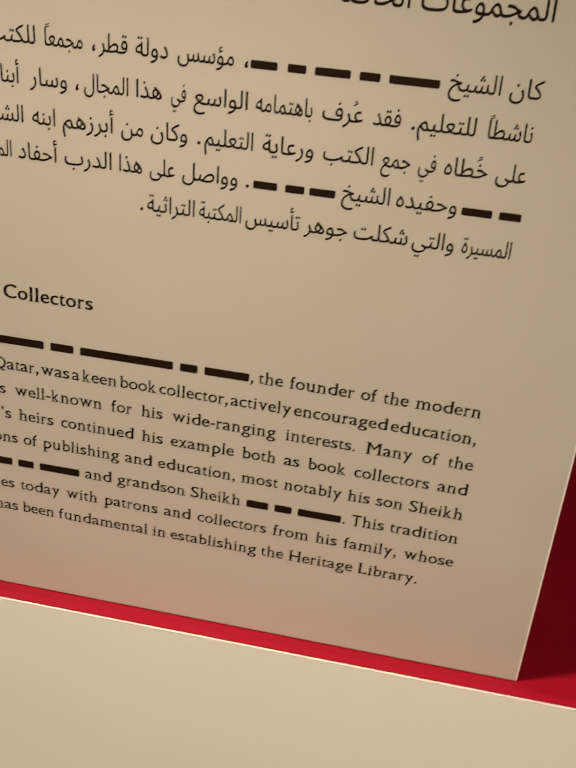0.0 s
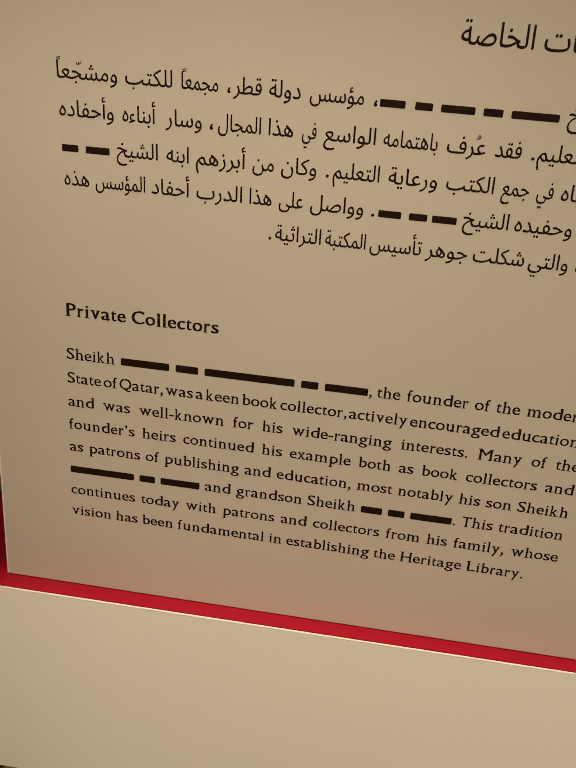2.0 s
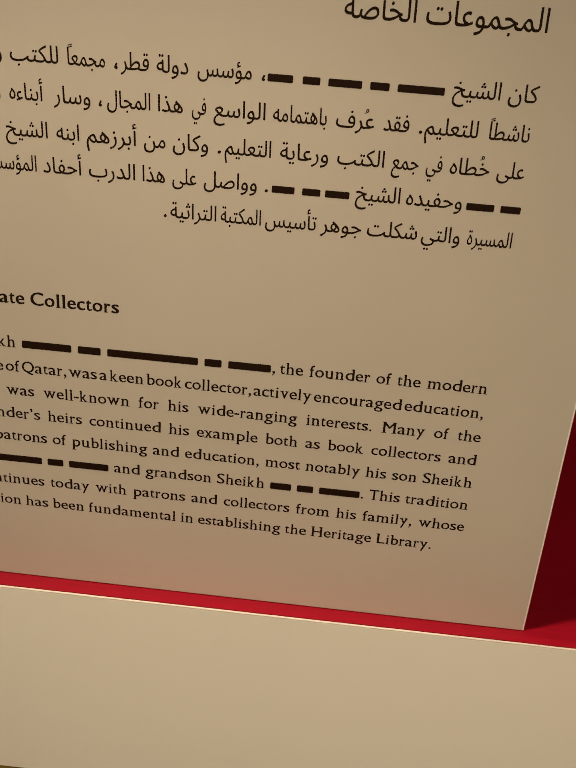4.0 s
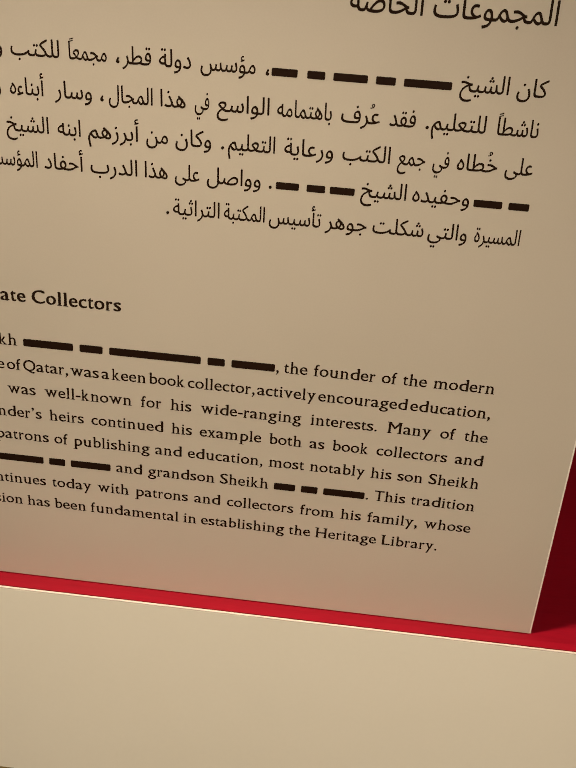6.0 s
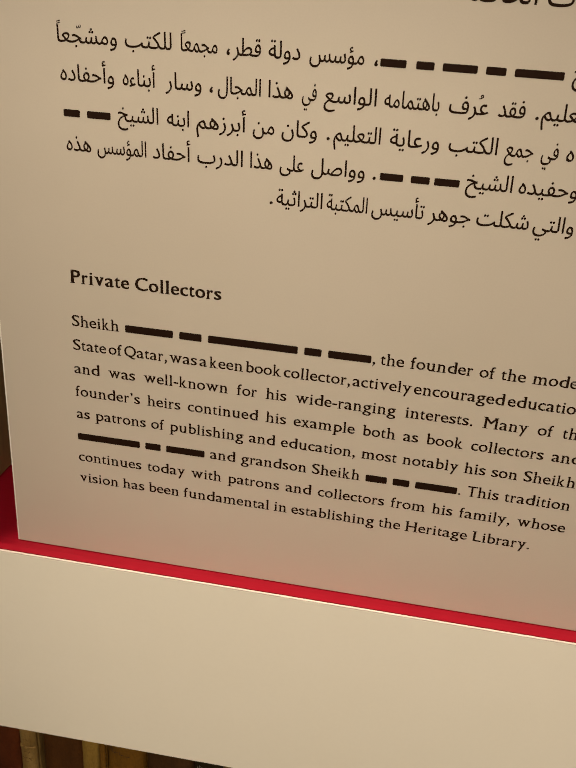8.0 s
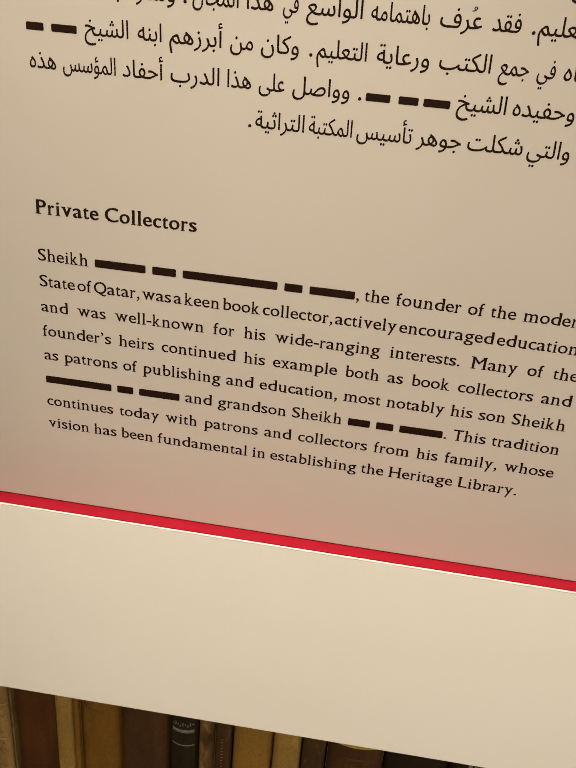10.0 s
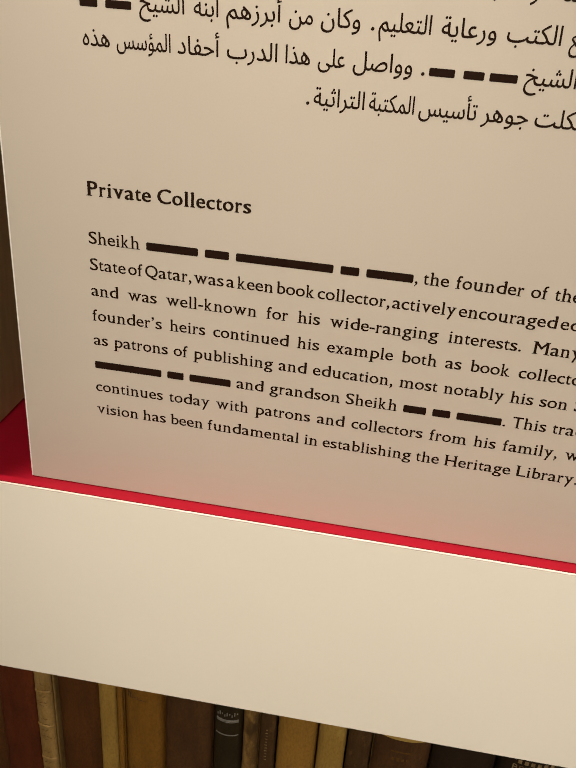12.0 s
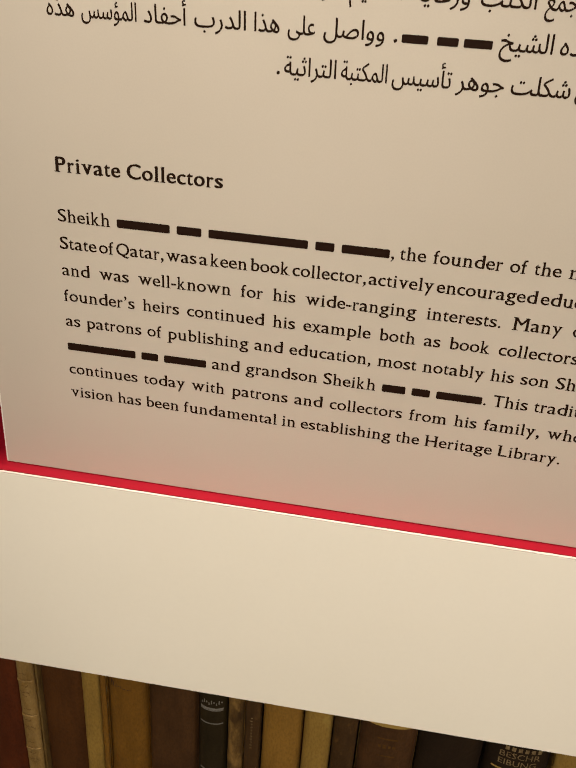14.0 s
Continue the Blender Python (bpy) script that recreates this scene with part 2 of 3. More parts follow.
face = prism([(CASE, lip(CASE) - 0.0022), (RIGHT - 0.001, lip(RIGHT) - 0.0022), (RIGHT - 0.001, lip(RIGHT) - 0.0003), (CASE, lip(CASE) - 0.0003)], 0.8515, RIM - 0.0007, 0.0001)
for v in face.verts:
    if v.co.z < 0.9:
        v.co.z += 0.014 * v.co.x
front = part("fascia_board", face, FASCIA)
# Rim as its own strip, coloured darker to offset overbright light on top
part("top_edge", prism([(CASE, lip(CASE) - 0.0022), (RIGHT - 0.001, lip(RIGHT) - 0.0022), (RIGHT - 0.001, lip(RIGHT) - 0.0003), (CASE, lip(CASE) - 0.0003)], RIM - 0.0007, RIM, 0.0001), DIMMED_RIM, front, "pale edge strip of the board")
tagged(front, "smooth cream lacquered fascia board fronting the red tray", "fascia")

# ---- bookcase under the shelf ----
case = tagged(thing("bookcase", (0, 0, 0)), "dark brown wooden bookcase full of old books", "bookcase")
part("shelf_board", box(CASE + 0.02, RIGHT - 0.02, 0.0, 0.45, 0.478, 0.50, 0.001), CARCASS, case)
part("upright", box(CASE + 0.001, CASE + 0.019, 0.0, 0.45, 0.0, 0.976, 0.001), CARCASS, case)
part("upright", box(RIGHT - 0.019, RIGHT - 0.001, 0.0, 0.45, 0.0, 0.976, 0.001), CARCASS, case)
part("backboard", box(CASE + 0.001, RIGHT - 0.001, 0.452, 0.466, 0.0, 0.976), CARCASS, case)
part("plinth", box(CASE + 0.02, RIGHT - 0.02, 0.012, 0.03, 0.0, 0.10, 0.001), CARCASS, case)

# ---- lettering ----
from mathutils.geometry import delaunay_2d_cdt

ADVANCE = dict(zip("abcdefghijklmnopqrstuvwxyz", (500, 553, 444, 611, 479, 333, 556, 582, 291, 234, 556, 291, 883, 582, 546, 601, 560, 395, 424, 326, 603, 565, 834, 516, 556, 500)))
ADVANCE.update({"A": 778, "C": 709, "H": 832, "L": 611, "M": 946, "P": 604, "Q": 786, "S": 525, "T": 613, ",": 250, ".": 250, "-": 333, "\u2019": 278})
SERIF_BOTH, NO_TOP = "AHLMPTvwyx", "tfacegoqsCQS.,-\u2019"


def winding(px, py, loops):
    """How often the outlines go round a point."""
    turns = 0
    for loop in loops:
        for (xa, ya), (xb, yb) in zip(loop, loop[1:] + loop[:1]):
            if (ya <= py) != (yb <= py) and xa + (py - ya) * (xb - xa) / (yb - ya) > px:
                turns += 1 if yb > ya else -1
    return turns


def type_mesh(body, thin=0.0, fineness=3):
    """Vertices and triangles of a word in Blender's own font, with its counters left open."""
    curve = bpy.data.curves.new("type", "FONT")
    curve.body, curve.resolution_u, curve.offset, curve.fill_mode = body, fineness, thin, "NONE"
    ob = new("type", curve)
    bpy.context.view_layer.update()
    me = ob.to_mesh()
    points, after = [(v.co.x, v.co.y) for v in me.vertices], {}
    for e in me.edges:
        after.setdefault(e.vertices[0], []).append(e.vertices[1])
        after.setdefault(e.vertices[1], []).append(e.vertices[0])
    ob.to_mesh_clear()
    bpy.data.objects.remove(ob)
    bpy.data.curves.remove(curve)
    loops, seen = [], set()
    for first in range(len(points)):
        if first in seen or first not in after:
            continue
        loop, here, last = [], first, None
        while here not in seen:
            seen.add(here)
            loop.append(here)
            step = [k for k in after[here] if k != last and k not in seen] or [first]
            last, here = here, (min(step) if last is None else step[0])
        if len(loop) > 2:
            loops.append(loop)
    flat, edges = [], []
    for loop in loops:
        base = len(flat)
        flat += [Vector(points[k]) for k in loop]
        edges += [(base + k, base + (k + 1) % len(loop)) for k in range(len(loop))]
    vs, _, fs, *_ = delaunay_2d_cdt(flat, edges, [], 0, 1e-6)
    rings = [[points[k] for k in loop] for loop in loops]
    keep = []
    for f in fs:
        cx, cy = sum(vs[k].x for k in f) / len(f), sum(vs[k].y for k in f) / len(f)
        if winding(cx, cy, rings):
            keep.append(tuple(f))
    return [(v.x, v.y) for v in vs], keep


def serifs(ch, vs, fs):
    """Small feet on the flat ends of the stems, as quads."""
    count, quads = {}, []
    for f in fs:
        mid = sum(vs[i][1] for i in f) / len(f)
        for i, j in zip(f, f[1:] + f[:1]):
            count.setdefault((min(i, j), max(i, j)), []).append(mid)
    for (i, j), mids in count.items():
        (xa, ya), (xb, yb) = vs[i], vs[j]
        if len(mids) > 1 or abs(ya - yb) > 0.004 or not 0.02 < abs(xa - xb) < 0.15:
            continue
        x0, x1, y, foot = min(xa, xb), max(xa, xb), ya, mids[0] > ya
        if foot and (abs(y) < 0.04 or y < -0.15) and ch not in "tacegosCQS.,-\u2019vwy":
            quads.append([(x0 - 0.088, y - 0.016), (x1 + 0.088, y - 0.016), (x1 + 0.08, y + 0.018), (x1 + 0.018, y + 0.034), (x0 - 0.018, y + 0.034), (x0 - 0.08, y + 0.018)])
        elif not foot and y > 0.38 and ch not in NO_TOP:
            more = 0.055 if ch in SERIF_BOTH else 0.0
            quads.append([(x0 - 0.08, y - 0.05 + 0.6 * more), (x0, y - 0.06), (x1 + more, y - 0.024 * (more > 0)), (x1 + more, y + 0.016), (x0 - 0.08 * (more > 0), y + 0.016)])
    return quads


GLYPHS = {}


def glyph(ch, bold):
    """One letter as islands of faces at unit size: a thin skeleton drawn with a slanted broad nib, and serifs."""
    if (ch, bold) not in GLYPHS:
        vs, fs = type_mesh(ch, -0.009 if bold else -0.017)
        out_v, out_f = [], []
        nib = 0.026 if bold else 0.012
        for k in (-1, 0, 1):
            base = len(out_v)
            out_v += [(x + k * nib, y + k * nib * 0.28, k) for x, y in vs]
            out_f += [tuple(base + i for i in f) for f in fs]
        for q in serifs(ch, vs, fs):
            base = len(out_v)
            out_v += [(x, y, 2) for x, y in q]
            out_f.append(tuple(range(base, base + len(q))))
        if ch == ",":
            mid, base = sum(v[0] for v in out_v) / len(out_v), len(out_v)
            out_v += [(mid + x, y, 2) for x, y in ((0.055, 0.07), (0.060, -0.02), (-0.035, -0.165), (-0.080, -0.150), (-0.005, -0.01), (-0.03, 0.06))]
            out_f.append(tuple(range(base, base + 6)))
        lo, hi = min(v[0] for v in out_v), max(v[0] for v in out_v)
        wide = ADVANCE[ch] / 1000
        if ch in ".,\u2019":
            fit = lambda x: x - lo + (wide - hi + lo) / 2
        else:
            grow = min(1.2, max(0.8, (wide - 0.032) / (hi - lo)))
            fit = lambda x: wide / 2 + (x - (lo + hi) / 2) * grow
        GLYPHS[ch, bold] = [(fit(x), y * 1.03, k) for x, y, k in out_v], out_f
    return GLYPHS[ch, bold]


def sheet(name, verts, faces, mat, parent, label=""):
    me = bpy.data.meshes.new(name)
    me.from_pydata(verts, [], faces)
    me.materials.append(mat)
    ob = new(name, me)
    ob.parent = parent
    return tagged(ob, label)


def bar(verts, faces, x0, x1, z0, z1, y):
    base, r = len(verts), 0.12 * (z1 - z0)
    verts += [(x0 + r, y, z0), (x1 - r, y, z0), (x1, y, z0 + r), (x1, y, z1 - r), (x1 - r, y, z1), (x0 + r, y, z1), (x0, y, z1 - r), (x0, y, z0 + r)]
    faces.append(tuple(range(base, base + 8)))


INK_Y = -0.00005


def latin_line(name, text, x0, x1, z, em, parent, bold=False, gap=None, comma=1.0):
    """A justified line; a number in square brackets becomes a plain bar of that many thousandths of an em."""
    words = text.split(" ")
    size = em * (1.035 if bold else 1.0)

    def width(w):
        if w.startswith("["):
            number, rest = w[1:].split("]")
            return int(number) / 1000 * size + width(rest)
        return sum(ADVANCE[c] * (comma if c == "," else 1.0) for c in w) / 1000 * size
    gap = gap * em if gap else (x1 - x0 - sum(width(w) for w in words)) / max(1, len(words) - 1)
    verts, faces, x = [], [], x0
    for word in words:
        if word.startswith("["):
            number, word = word[1:].split("]")
            end = x + int(number) / 1000 * size
            bar(verts, faces, x + 0.03 * em, end - 0.03 * em, z, z + 0.47 * em, INK_Y)
            x = end
        for ch in word:
            vs, fs = glyph(ch, bold)
            base = len(verts)
            verts += [(x + size * vx, INK_Y - 0.000005 * vk, z + em * vy) for vx, vy, vk in vs]
            faces += [tuple(base + i for i in f) for f in fs]
            x += width(ch)
        x += gap
    return sheet(name, verts, faces, INK, parent)


# Joined forms of the Arabic letters: first code, and how many forms each has (alone, end, start, middle)
FORMS = {c: (int(code, 16), int(n)) for c, code, n in (entry.split(":") for entry in (
    "\u0627:FE8D:2 \u0623:FE83:2 \u0622:FE81:2 \u0628:FE8F:4 \u0629:FE93:2 \u062a:FE95:4 \u062b:FE99:4 \u062c:FE9D:4 \u062d:FEA1:4 \u062e:FEA5:4 "
    "\u062f:FEA9:2 \u0630:FEAB:2 \u0631:FEAD:2 \u0632:FEAF:2 \u0633:FEB1:4 \u0634:FEB5:4 \u0635:FEB9:4 \u0637:FEC1:4 \u0639:FEC9:4 \u0641:FED1:4 "
    "\u0642:FED5:4 \u0643:FED9:4 \u0644:FEDD:4 \u0645:FEE1:4 \u0646:FEE5:4 \u0647:FEE9:4 \u0648:FEED:2 \u0624:FE85:2 \u0649:FEEF:2 \u064a:FEF1:4 \u0621:FE80:1").split())}


def joined(word):
    """The word's letters in their joined forms, in the order in which they stand from left to right."""
    out = []
    for i, c in enumerate(word):
        if c not in FORMS:
            out.append(c)
            continue
        code, n = FORMS[c]
        before = i > 0 and FORMS.get(word[i - 1], (0, 0))[1] == 4 and n > 1
        after = n == 4 and i + 1 < len(word) and FORMS.get(word[i + 1], (0, 0))[1] > 1
        out.append(chr(code + (3 if before and after else 2 if after else 1 if before else 0)))
    return "".join(reversed(out))


def arabic_line(name, z, em, words, parent, weight=0.0):
    """Words with the places where each begins and ends; * is a plain bar; marks follow after a slash with their place along the word."""
    verts, faces, nib = [], [], (0.010 if weight > 0.005 else 0.008) * em
    for word, x0, x1 in words:
        if word == "*":
            bar(verts, faces, x0, x1, z, z + 0.32 * em, INK_Y)
            continue
        word, *marks = word.split("/")
        vs, fs = type_mesh(joined(word), weight, 4)
        lo, hi = min(v[0] for v in vs), max(v[0] for v in vs)
        s = em * (1.1 if word in ".\u060c" else 1.0)
        sx = s if word in ".\u060c" else (x1 - x0) / (hi - lo)
        for k in (-1, -0.33, 0.33, 1):
            base = len(verts)
            verts += [(x0 + (x - lo) * sx + k * nib * 0.66, INK_Y - 0.000004 * k, z + y * s + k * nib * 0.75) for x, y in vs]
            faces += [tuple(base + i for i in f) for f in fs]
        for mark in marks:
            vs, fs = type_mesh(mark[0], weight, 3)
            lo, base, at, up = min(v[0] for v in vs), len(verts), *(float(v) for v in mark[1:].split(","))
            verts += [(x0 + (x1 - x0) * at + (x - lo) * em * 0.8, INK_Y - 0.00001, z + (y - 0.6 + up) * em * 0.8) for x, y in vs]
            faces += [tuple(base + i for i in f) for f in fs]
    return sheet(name, verts, faces, INK, parent)


# ---- the text panel ----
panel = tagged(thing("text_panel", (0, 0, SHELF)), "beige exhibition text panel with dark Arabic and English lettering", "sign")
part("board", box(-0.25, 0.25, 0.0, 0.005, 0.0, 0.60, 0.0004), PANEL, panel)
part("edge_band", box(-0.2508, 0.2508, 0.0001, 0.0046, 0.0002, 0.6006, 0.0002), EDGE, panel, "pale edge strip of the board")

ARABIC = [
    (1.4015, [("كان", 0.167, 0.185), ("الشيخ", 0.133, 0.162), ("*", 0.099, 0.128), ("*", 0.082, 0.094), ("*", 0.056, 0.077), ("*", 0.04, 0.051), ("*", 0.018, 0.034), ("،", 0.0145, 0.016), ("مؤسس", -0.026, 0.008), ("دولة", -0.052, -0.032), ("قطر", -0.075, -0.057), ("،", -0.079, -0.076), ("مجمعا/ً0.02,0.85", -0.109, -0.085), ("للكتب", -0.146, -0.115), ("ومشجعا/ً0.0,0.9/ّ0.33,0.75", -0.192, -0.1515)]),
    (1.3780, [("ناشطا/ً0.0,0.9", 0.159, 0.184), ("للتعليم", 0.119, 0.152), (".", 0.1155, 0.117), ("فقد", 0.093, 0.109), ("عرف/ُ0.72,0.8", 0.063, 0.087), ("باهتمامه", 0.023, 0.057), ("الواسع", -0.015, 0.018), ("في", -0.029, -0.02), ("هذا", -0.051, -0.035), ("المجال", -0.084, -0.056), ("،", -0.0895, -0.087), ("وسار", -0.119, -0.095), ("أبناءه", -0.148, -0.126), ("وأحفاده", -0.191, -0.154)]),
    (1.3550, [("على", 0.168, 0.185), ("خطاه/ُ0.72,0.85", 0.138, 0.163), ("في", 0.123, 0.133), ("جمع", 0.101, 0.118), ("الكتب", 0.066, 0.096), ("ورعاية", 0.029, 0.06), ("التعليم", -0.007, 0.023), (".", -0.0115, -0.009), ("وكان", -0.041, -0.018), ("من", -0.06, -0.046), ("أبرزهم", -0.098, -0.065), ("ابنه", -0.118, -0.103), ("الشيخ", -0.152, -0.124), ("*", -0.1735, -0.157), ("*", -0.19, -0.1785)]),
    (1.3328, [("*", 0.174, 0.187), ("*", 0.152, 0.17), ("وحفيده", 0.113, 0.149), ("الشيخ", 0.08, 0.109), ("*", 0.06, 0.076), ("*", 0.045, 0.057), ("*", 0.025, 0.04), (".", 0.0205, 0.022), ("وواصل", -0.02, 0.015), ("على", -0.041, -0.025), ("هذا", -0.061, -0.046), ("الدرب", -0.097, -0.066), ("أحفاد", -0.128, -0.102), ("المؤسس", -0.167, -0.1325), ("هذه", -0.189, -0.1715)]),
    (1.3102, [("المسيرة", 0.156, 0.185), ("والتي", 0.126, 0.151), ("شكلت", 0.09, 0.123), ("جوهر", 0.059, 0.086), ("تأسيس", 0.022, 0.056), ("المكتبة", -0.008, 0.019), ("التراثية", -0.042, -0.011), (".", -0.0465, -0.044)]),
]
arabic_line("heading_word", 0.4415, 0.0190, [("المجموعات", 0.111, 0.183)], panel, 0.002)
arabic_line("heading_word", 0.4415, 0.0190, [("الخاصة", 0.062, 0.105)], panel, 0.002)
for z, words in ARABIC:
    arabic_line("text_line", z - SHELF, 0.0146, words, panel, 0.010)
EM = 0.01239
pen = -0.192
for ch in "Private Collectors":
    if ch != " ":
        latin_line("letter", ch, pen, pen, 0.2380, 0.0139, panel, True, 0.25)
    pen += 0.01407 * (0.26 if ch == " " else 1.035 * ADVANCE[ch] / 1000)
for k, text in enumerate((
        "Sheikh [3022] [1426] [5430] [1069] [2568], the founder of the modern",
        "State of Qatar, was a keen book collector, actively encouraged education,",
        "and was well-known for his wide-ranging interests. Many of the",
        "founder\u2019s heirs continued his example both as book collectors and",
        "as patrons of publishing and education, most notably his son Sheikh",
        "[4209] [1069] [2568] and grandson Sheikh [1360] [1069] [2568]. This tradition",
        "continues today with patrons and collectors from his family, whose")):
    latin_line("text_line", text, -0.192, 0.1875 if k < 2 else 0.1890, 0.2041 - 0.01935 * k, EM, panel, comma=(0.6, 0.85, 1.0)[min(k, 2)])
latin_line("text_line", "vision has been fundamental in establishing the Heritage Library.", -0.192, 0.166, 0.2041 - 0.01935 * 7, EM, panel, False, 0.252)

# ---- the books ----


def spine_bow(x0, x1, bow, n=14):
    """Plan of a rounded spine from one side to the other, the middle proud by bow."""
    mid, half = (x0 + x1) / 2, (x1 - x0) / 2
    return [(mid - half * math.cos(math.pi * k / n), -bow * math.sin(math.pi * k / n) ** 0.8) for k in range(n + 1)]


def wrap(plan, z0, z1, out, thick=0.0008, wave=0.0):
    """A strip that follows a spine's plan at a small distance."""
    bm = bmesh.new()
    rows = []
    for z in (z0, z1):
        rows.append([bm.verts.new((x, y - out, z + wave * math.sin(9 * x / 0.05))) for x, y in plan])
        rows.append([bm.verts.new((x, y - out + thick, z + wave * math.sin(9 * x / 0.05))) for x, y in plan])
    lo, lo_in, hi, hi_in = rows
    for k in range(len(plan) - 1):
        for a, b in ((lo, hi), (hi, hi_in), (hi_in, lo_in), (lo_in, lo)):
            bm.faces.new((a[k], a[k + 1], b[k + 1], b[k]))
    bmesh.ops.recalc_face_normals(bm, faces=bm.faces[:])
    return bm


def book(x0, x1, top, mat, label, y=0.035, bow=0.006, lean=0.0, depth=0.15, bands=(), rings=(), ring_mat=None, plate=None):
    """A book that stands on the shelf with its spine to the front: two boards, a rounded spine, the page block, raised bands and a label."""
    w, h = x1 - x0, top - 0.50
    ob = tagged(thing("book", ((x0 + x1) / 2, y, 0.5), 0), label, "book", "old books on the shelf")
    ob.rotation_euler = (0, radians(lean), 0)
    half, board = w / 2 - 0.0002, min(0.0028, 0.26 * w)
    hinge = bow + 0.004
    for side in (-1, 1):
        a, b = sorted((side * half, side * (half - board)))
        part("board", box(a, b, hinge, depth, 0.0, h, 0.0006), mat, ob)
    part("page_block", box(-half + board + 0.0003, half - board - 0.0003, hinge + 0.002, depth - 0.004, 0.003, h - 0.004, 0.0003), PAPER, ob)
    plan = [(x, yy + bow) for x, yy in spine_bow(-half, half, bow)]
    bm = bmesh.new()
    zs = [0.0, 0.002] + [h * k / 14 for k in range(1, 14)] + [h - 0.004, h - 0.0015, h]
    dent = [0.0006, 0.0] + [0.0003 * noise.noise((x0 * 70, k * 0.9, 0.0)) for k in range(1, 14)] + [0.0, -0.0006, 0.0006]
    outer = [[bm.verts.new((x, yy + d, z)) for x, yy in plan] for z, d in zip(zs, dent)]
    inner = [[bm.verts.new((x * (1 - 0.0045 / w), hinge + 0.0005, z)) for x, yy in plan] for z in (zs[0], zs[-1])]
    for a, b in zip(outer, outer[1:]):
        for k in range(len(plan) - 1):
            bm.faces.new((a[k], a[k + 1], b[k + 1], b[k]))
    for a, b in ((outer[0], inner[0]), (outer[-1], inner[1])):
        for k in range(len(plan) - 1):
            bm.faces.new((a[k], a[k + 1], b[k + 1], b[k]))
    bmesh.ops.recalc_face_normals(bm, faces=bm.faces[:])
    spine = part("spine", bm, mat, ob, smooth=True)
    for z in bands:
        bm = wrap(plan[1:-1], z - 0.502, z - 0.498, 0.0012, 0.0020)
        bmesh.ops.bevel(bm, geom=bm.edges[:], offset=0.0006, segments=1, affect="EDGES")
        part("raised_band", bm, mat, spine, smooth=True)
    for z, tall in rings:
        part("tooled_line", wrap(plan[3:-3], z - 0.5, z - 0.5 + tall, 0.0004, 0.0008), ring_mat, spine, "thin tooled metal line")
    if plate:
        low, high, plate_mat, text = plate
        part("spine_label", wrap(plan[1:-1], low - 0.5, high - 0.5, 0.0007, 0.0012), plate_mat, spine, text)
    return ob, spine, plan, w


def on_spine(name, spine, plan, mat, marks, label=""):
    """Flat marks (u0, u1, z0, z1), u along the spine from -1 to 1, wrapped on its curve."""
    verts, faces, half = [], [], plan[-1][0]

    def front(x):
        for (xa, ya), (xb, yb) in zip(plan, plan[1:]):
            if xa <= x <= xb:
                return ya + (yb - ya) * (x - xa) / (xb - xa)
        return 0.0
    for u0, u1, z0, z1 in marks:
        n = max(1, math.ceil(abs(u1 - u0) / 0.18))
        for k in range(n):
            xa, xb = half * (u0 + (u1 - u0) * k / n), half * (u0 + (u1 - u0) * (k + 1) / n)
            base = len(verts)
            verts += [(xa, front(xa) - 0.0016, z0 - 0.5), (xb, front(xb) - 0.0016, z0 - 0.5), (xb, front(xb) - 0.0016, z1 - 0.5), (xa, front(xa) - 0.0016, z1 - 0.5)]
            faces.append((base, base + 1, base + 2, base + 3))
    return sheet(name, verts, faces, mat, spine, label)


book(-0.374, -0.333, 0.764, UMBER, "thick dark brown calf book", y=0.04, bow=0.006)
book(-0.332, -0.2915, 0.770, OXBLOOD, "thick book in worn dark red leather beside a vellum one", bow=0.006)
_, spine, plan, _ = book(-0.291, -0.2725, 0.762, VELLUM, "slim book in creased cream vellum with sewn bands", bow=0.005, bands=(0.555, 0.606, 0.656, 0.706))
creases = []
for low in (0.540, 0.590, 0.640, 0.690, 0.740):
    for row, (up, wide) in enumerate(((0.0, 0.75), (0.004, 0.6), (0.0125, 0.45), (0.0215, 0.7), (0.030, 0.5))):
        for k in range(7):
            u = -0.9 * wide + 1.8 * wide * k / 7 + 0.1 * math.sin(7 * low * 40 + row)
            z = low + up + 0.0009 * math.sin(1.3 * k + 3 * row) - 0.0022 * (1 - (u / 0.9) ** 2)
            if (k + row) % 5:
                creases.append((u, u + 1.85 * wide / 7, z, z + 0.0007 + 0.0005 * ((k * 3 + row) % 3)))
on_spine("crease", spine, plan, CREASE, creases, "brown creases pressed by the sewing cords")
book(-0.2715, -0.2225, 0.760, UMBER, "thick book in dark brown worn calf", y=0.041, bow=0.013)
book(-0.2220, -0.2035, 0.768, STRAW, "slim book in straw coloured vellum", bow=0.005)
book(-0.2030, -0.1965, 0.757, TANNED, "very thin book in mid brown leather", y=0.037, bow=0.002)
_, spine, plan, _ = book(-0.1960, -0.1555, 0.765, TANNED, "wide tan calf book with faint ink writing on the spine", bow=0.012)
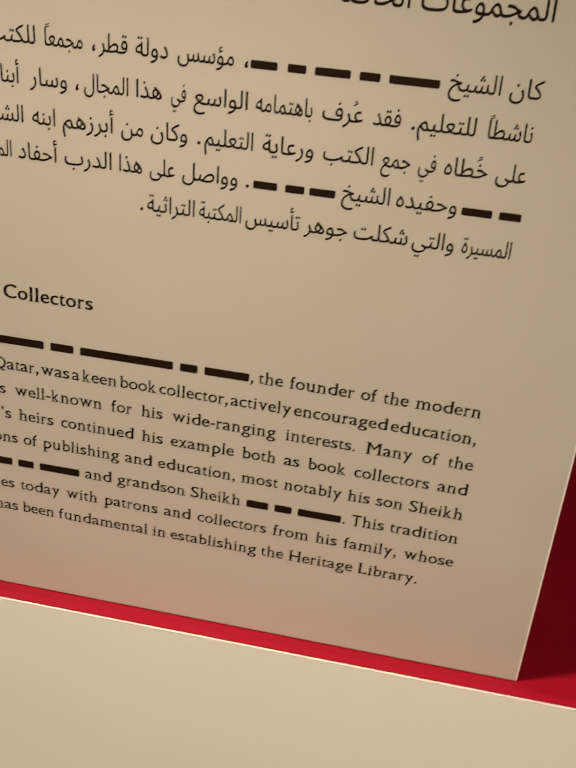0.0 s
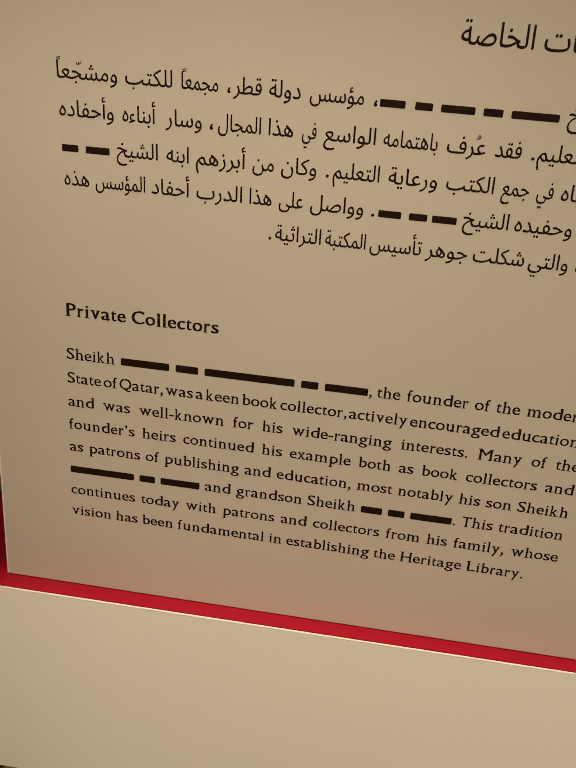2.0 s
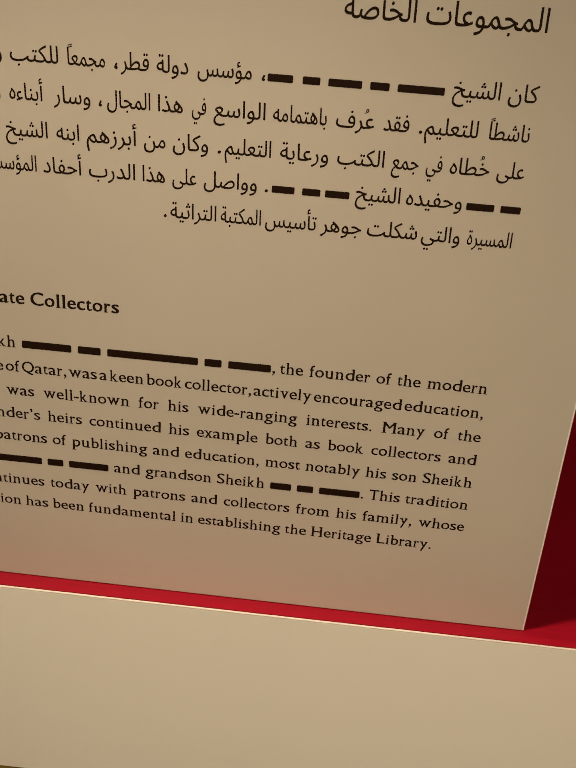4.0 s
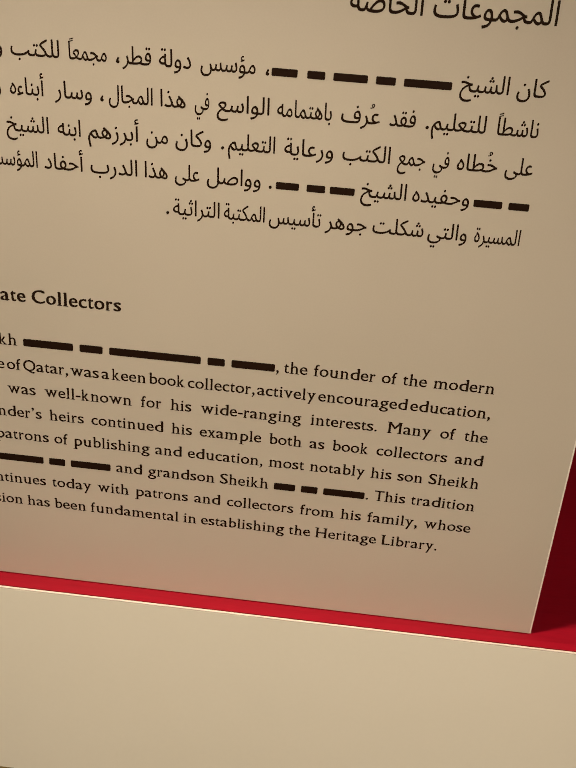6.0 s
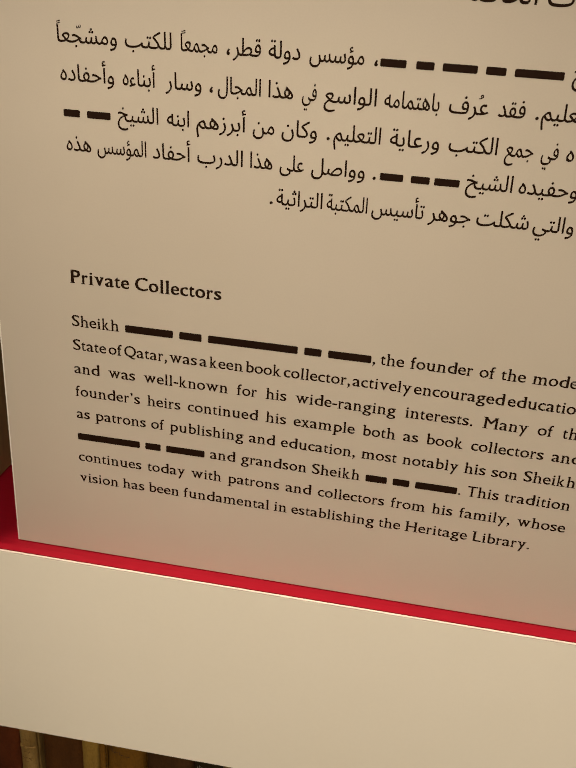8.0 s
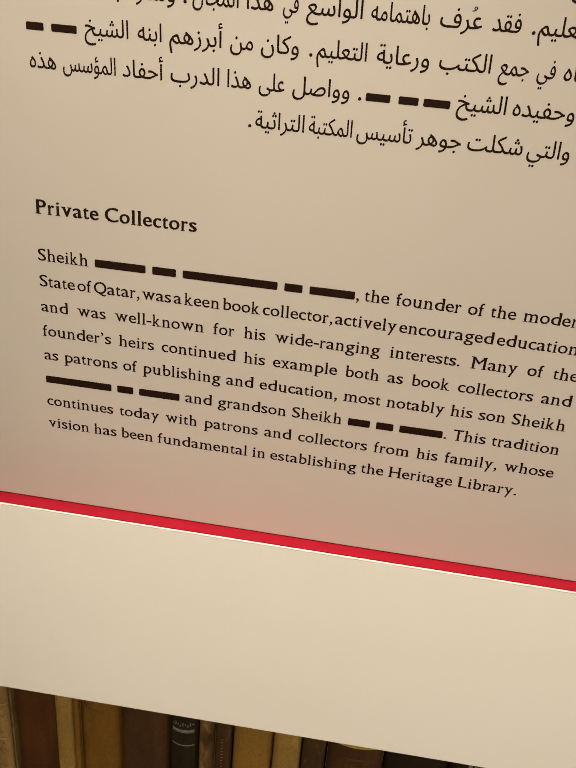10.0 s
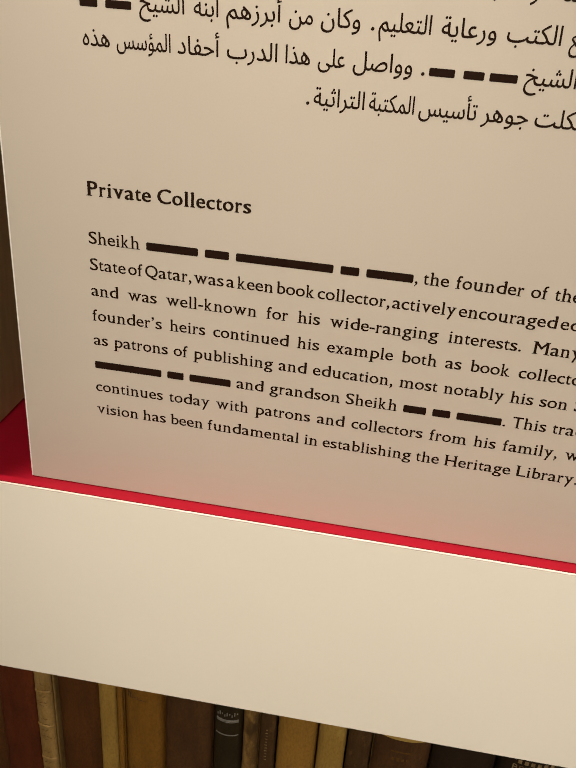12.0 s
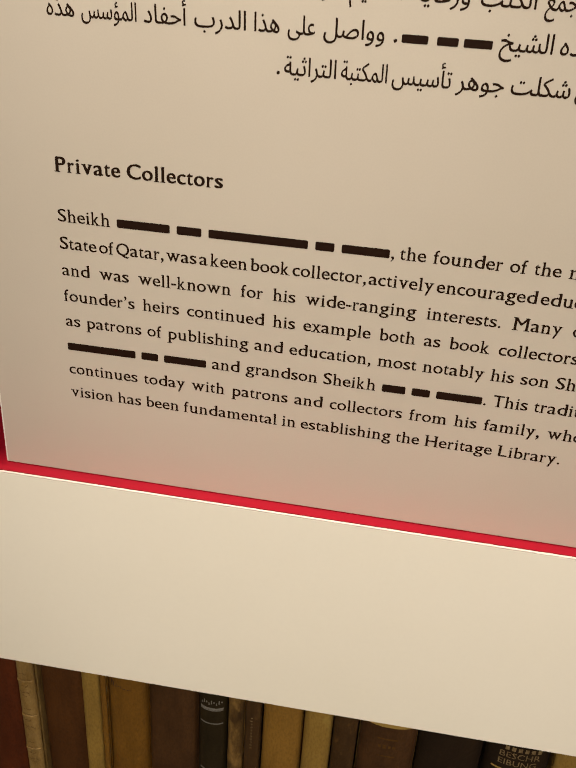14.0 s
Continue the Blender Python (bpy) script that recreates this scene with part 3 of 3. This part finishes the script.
on_spine("ink_writing", spine, plan, STAIN, [(-0.70, -0.66, 0.724, 0.733), (-0.66, -0.60, 0.730, 0.7315), (-0.58, -0.54, 0.7245, 0.731), (-0.50, -0.42, 0.7245, 0.7255), (-0.44, -0.41, 0.7245, 0.7285), (-0.36, -0.26, 0.7255, 0.7265), (-0.2, -0.17, 0.7235, 0.7275), (-0.12, 0.05, 0.7235, 0.7243), (0.12, 0.35, 0.7225, 0.7232)], "faded brown ink strokes")
book(-0.1545, -0.1050, 0.758, SEPIA, "dark sepia morocco book with rubbed edges", y=0.038, bow=0.010)
_, spine, plan, _ = book(-0.1025, -0.0735, 0.763, BLACK, "rounded black book with thin silver rings on the spine", bow=0.011, rings=((0.7165, 0.0022), (0.7150, 0.0007), (0.6965, 0.0011), (0.628, 0.0010)), ring_mat=SILVER)
on_spine("silver_tooling", spine, plan, SILVER, [(-0.7 + 0.17 * k, -0.62 + 0.17 * k, 0.7245 + 0.0012 * (k % 3), 0.7275 + 0.0015 * ((k * 2) % 3)) for k in range(9)], "worn silver ornament")
book(-0.0725, -0.0565, 0.764, MARBLED, "slim book in mottled brown and cream calf", bow=0.007)
_, spine, plan, _ = book(-0.0555, -0.0400, 0.756, WORN, "narrow dark brown book with small gilt lettering", y=0.037, bow=0.004)
on_spine("spine_lettering", spine, plan, GILT, [(-0.12 - 0.1 * (k % 2), 0.12, 0.672 + 0.0042 * k, 0.6730 + 0.0042 * k) for k in range(11)], "small worn gilt letters")
book(-0.0385, 0.0005, 0.766, HONEY, "wide honey coloured vellum book with smooth spine", bow=0.011)
book(0.0020, 0.0295, 0.762, STRAW, "straw coloured vellum book with a plain spine", bow=0.009)
book(0.0305, 0.0540, 0.757, WORN, "dark brown calf book with a rubbed spine", y=0.037, bow=0.008)
_, spine, plan, _ = book(0.0550, 0.1105, 0.768, IVORY, "thick ivory vellum book with a dark leather label", bow=0.014, plate=(0.655, 0.7365, SEPIA, "dark brown leather spine label"))
on_spine("label_lettering", spine, plan, DRAB, [(-0.35, 0.35, 0.7215, 0.7235), (-0.3, -0.2, 0.7105, 0.714), (-0.14, -0.02, 0.7095, 0.715), (0.05, 0.14, 0.7105, 0.714), (0.2, 0.3, 0.7105, 0.714), (-0.3, 0.3, 0.6985, 0.7)], "faint tooled lettering")
book(0.1120, 0.1720, 0.760, JET, "thick plain black leather book", y=0.038, bow=0.012)
_, spine, plan, wide = book(0.1740, 0.2330, 0.764, JET, "thick black book with gilt lettering and a pale ring", bow=0.016, rings=((0.7085, 0.0016),), ring_mat=IVORY)
on_spine("spine_lettering", spine, plan, GILT, [(-0.5 + 0.2 * k, -0.38 + 0.2 * k, 0.7375, 0.7425) for k in range(6)], "worn gilt letters")


def spine_word(word, z, tall, spine, plan, mat):
    """Raised letters wrapped on the curve of a spine."""
    vs, fs = type_mesh(word, 0.006, 2)
    lo, hi, half = min(v[0] for v in vs), max(v[0] for v in vs), plan[-1][0]
    verts = []
    for x, y in vs:
        px = half * 1.25 * ((x - lo) / (hi - lo) - 0.5)
        k = min(range(len(plan) - 1), key=lambda i: abs((plan[i][0] + plan[i + 1][0]) / 2 - px))
        (xa, ya), (xb, yb) = plan[k], plan[k + 1]
        verts.append((px, ya + (yb - ya) * (px - xa) / (xb - xa) - 0.0012, z - 0.5 + y * tall))
    sheet("spine_lettering", verts, fs, mat, spine, "worn gilt capitals")


spine_word("BESCHR", 0.7275, 0.0105, spine, plan, GILT)
spine_word("EIBUNG.", 0.7175, 0.0105, spine, plan, GILT)
_, spine, plan, _ = book(0.2345, 0.2720, 0.764, STRAW, "straw vellum book with a dark spine patch", bow=0.004)
on_spine("dark_stain", spine, plan, STAIN, [(-0.2, 0.6, 0.695, 0.722)], "dark worn patch")
book(0.2735, 0.3150, 0.760, UMBER, "dark brown calf book at the shelf end", y=0.038, bow=0.005)
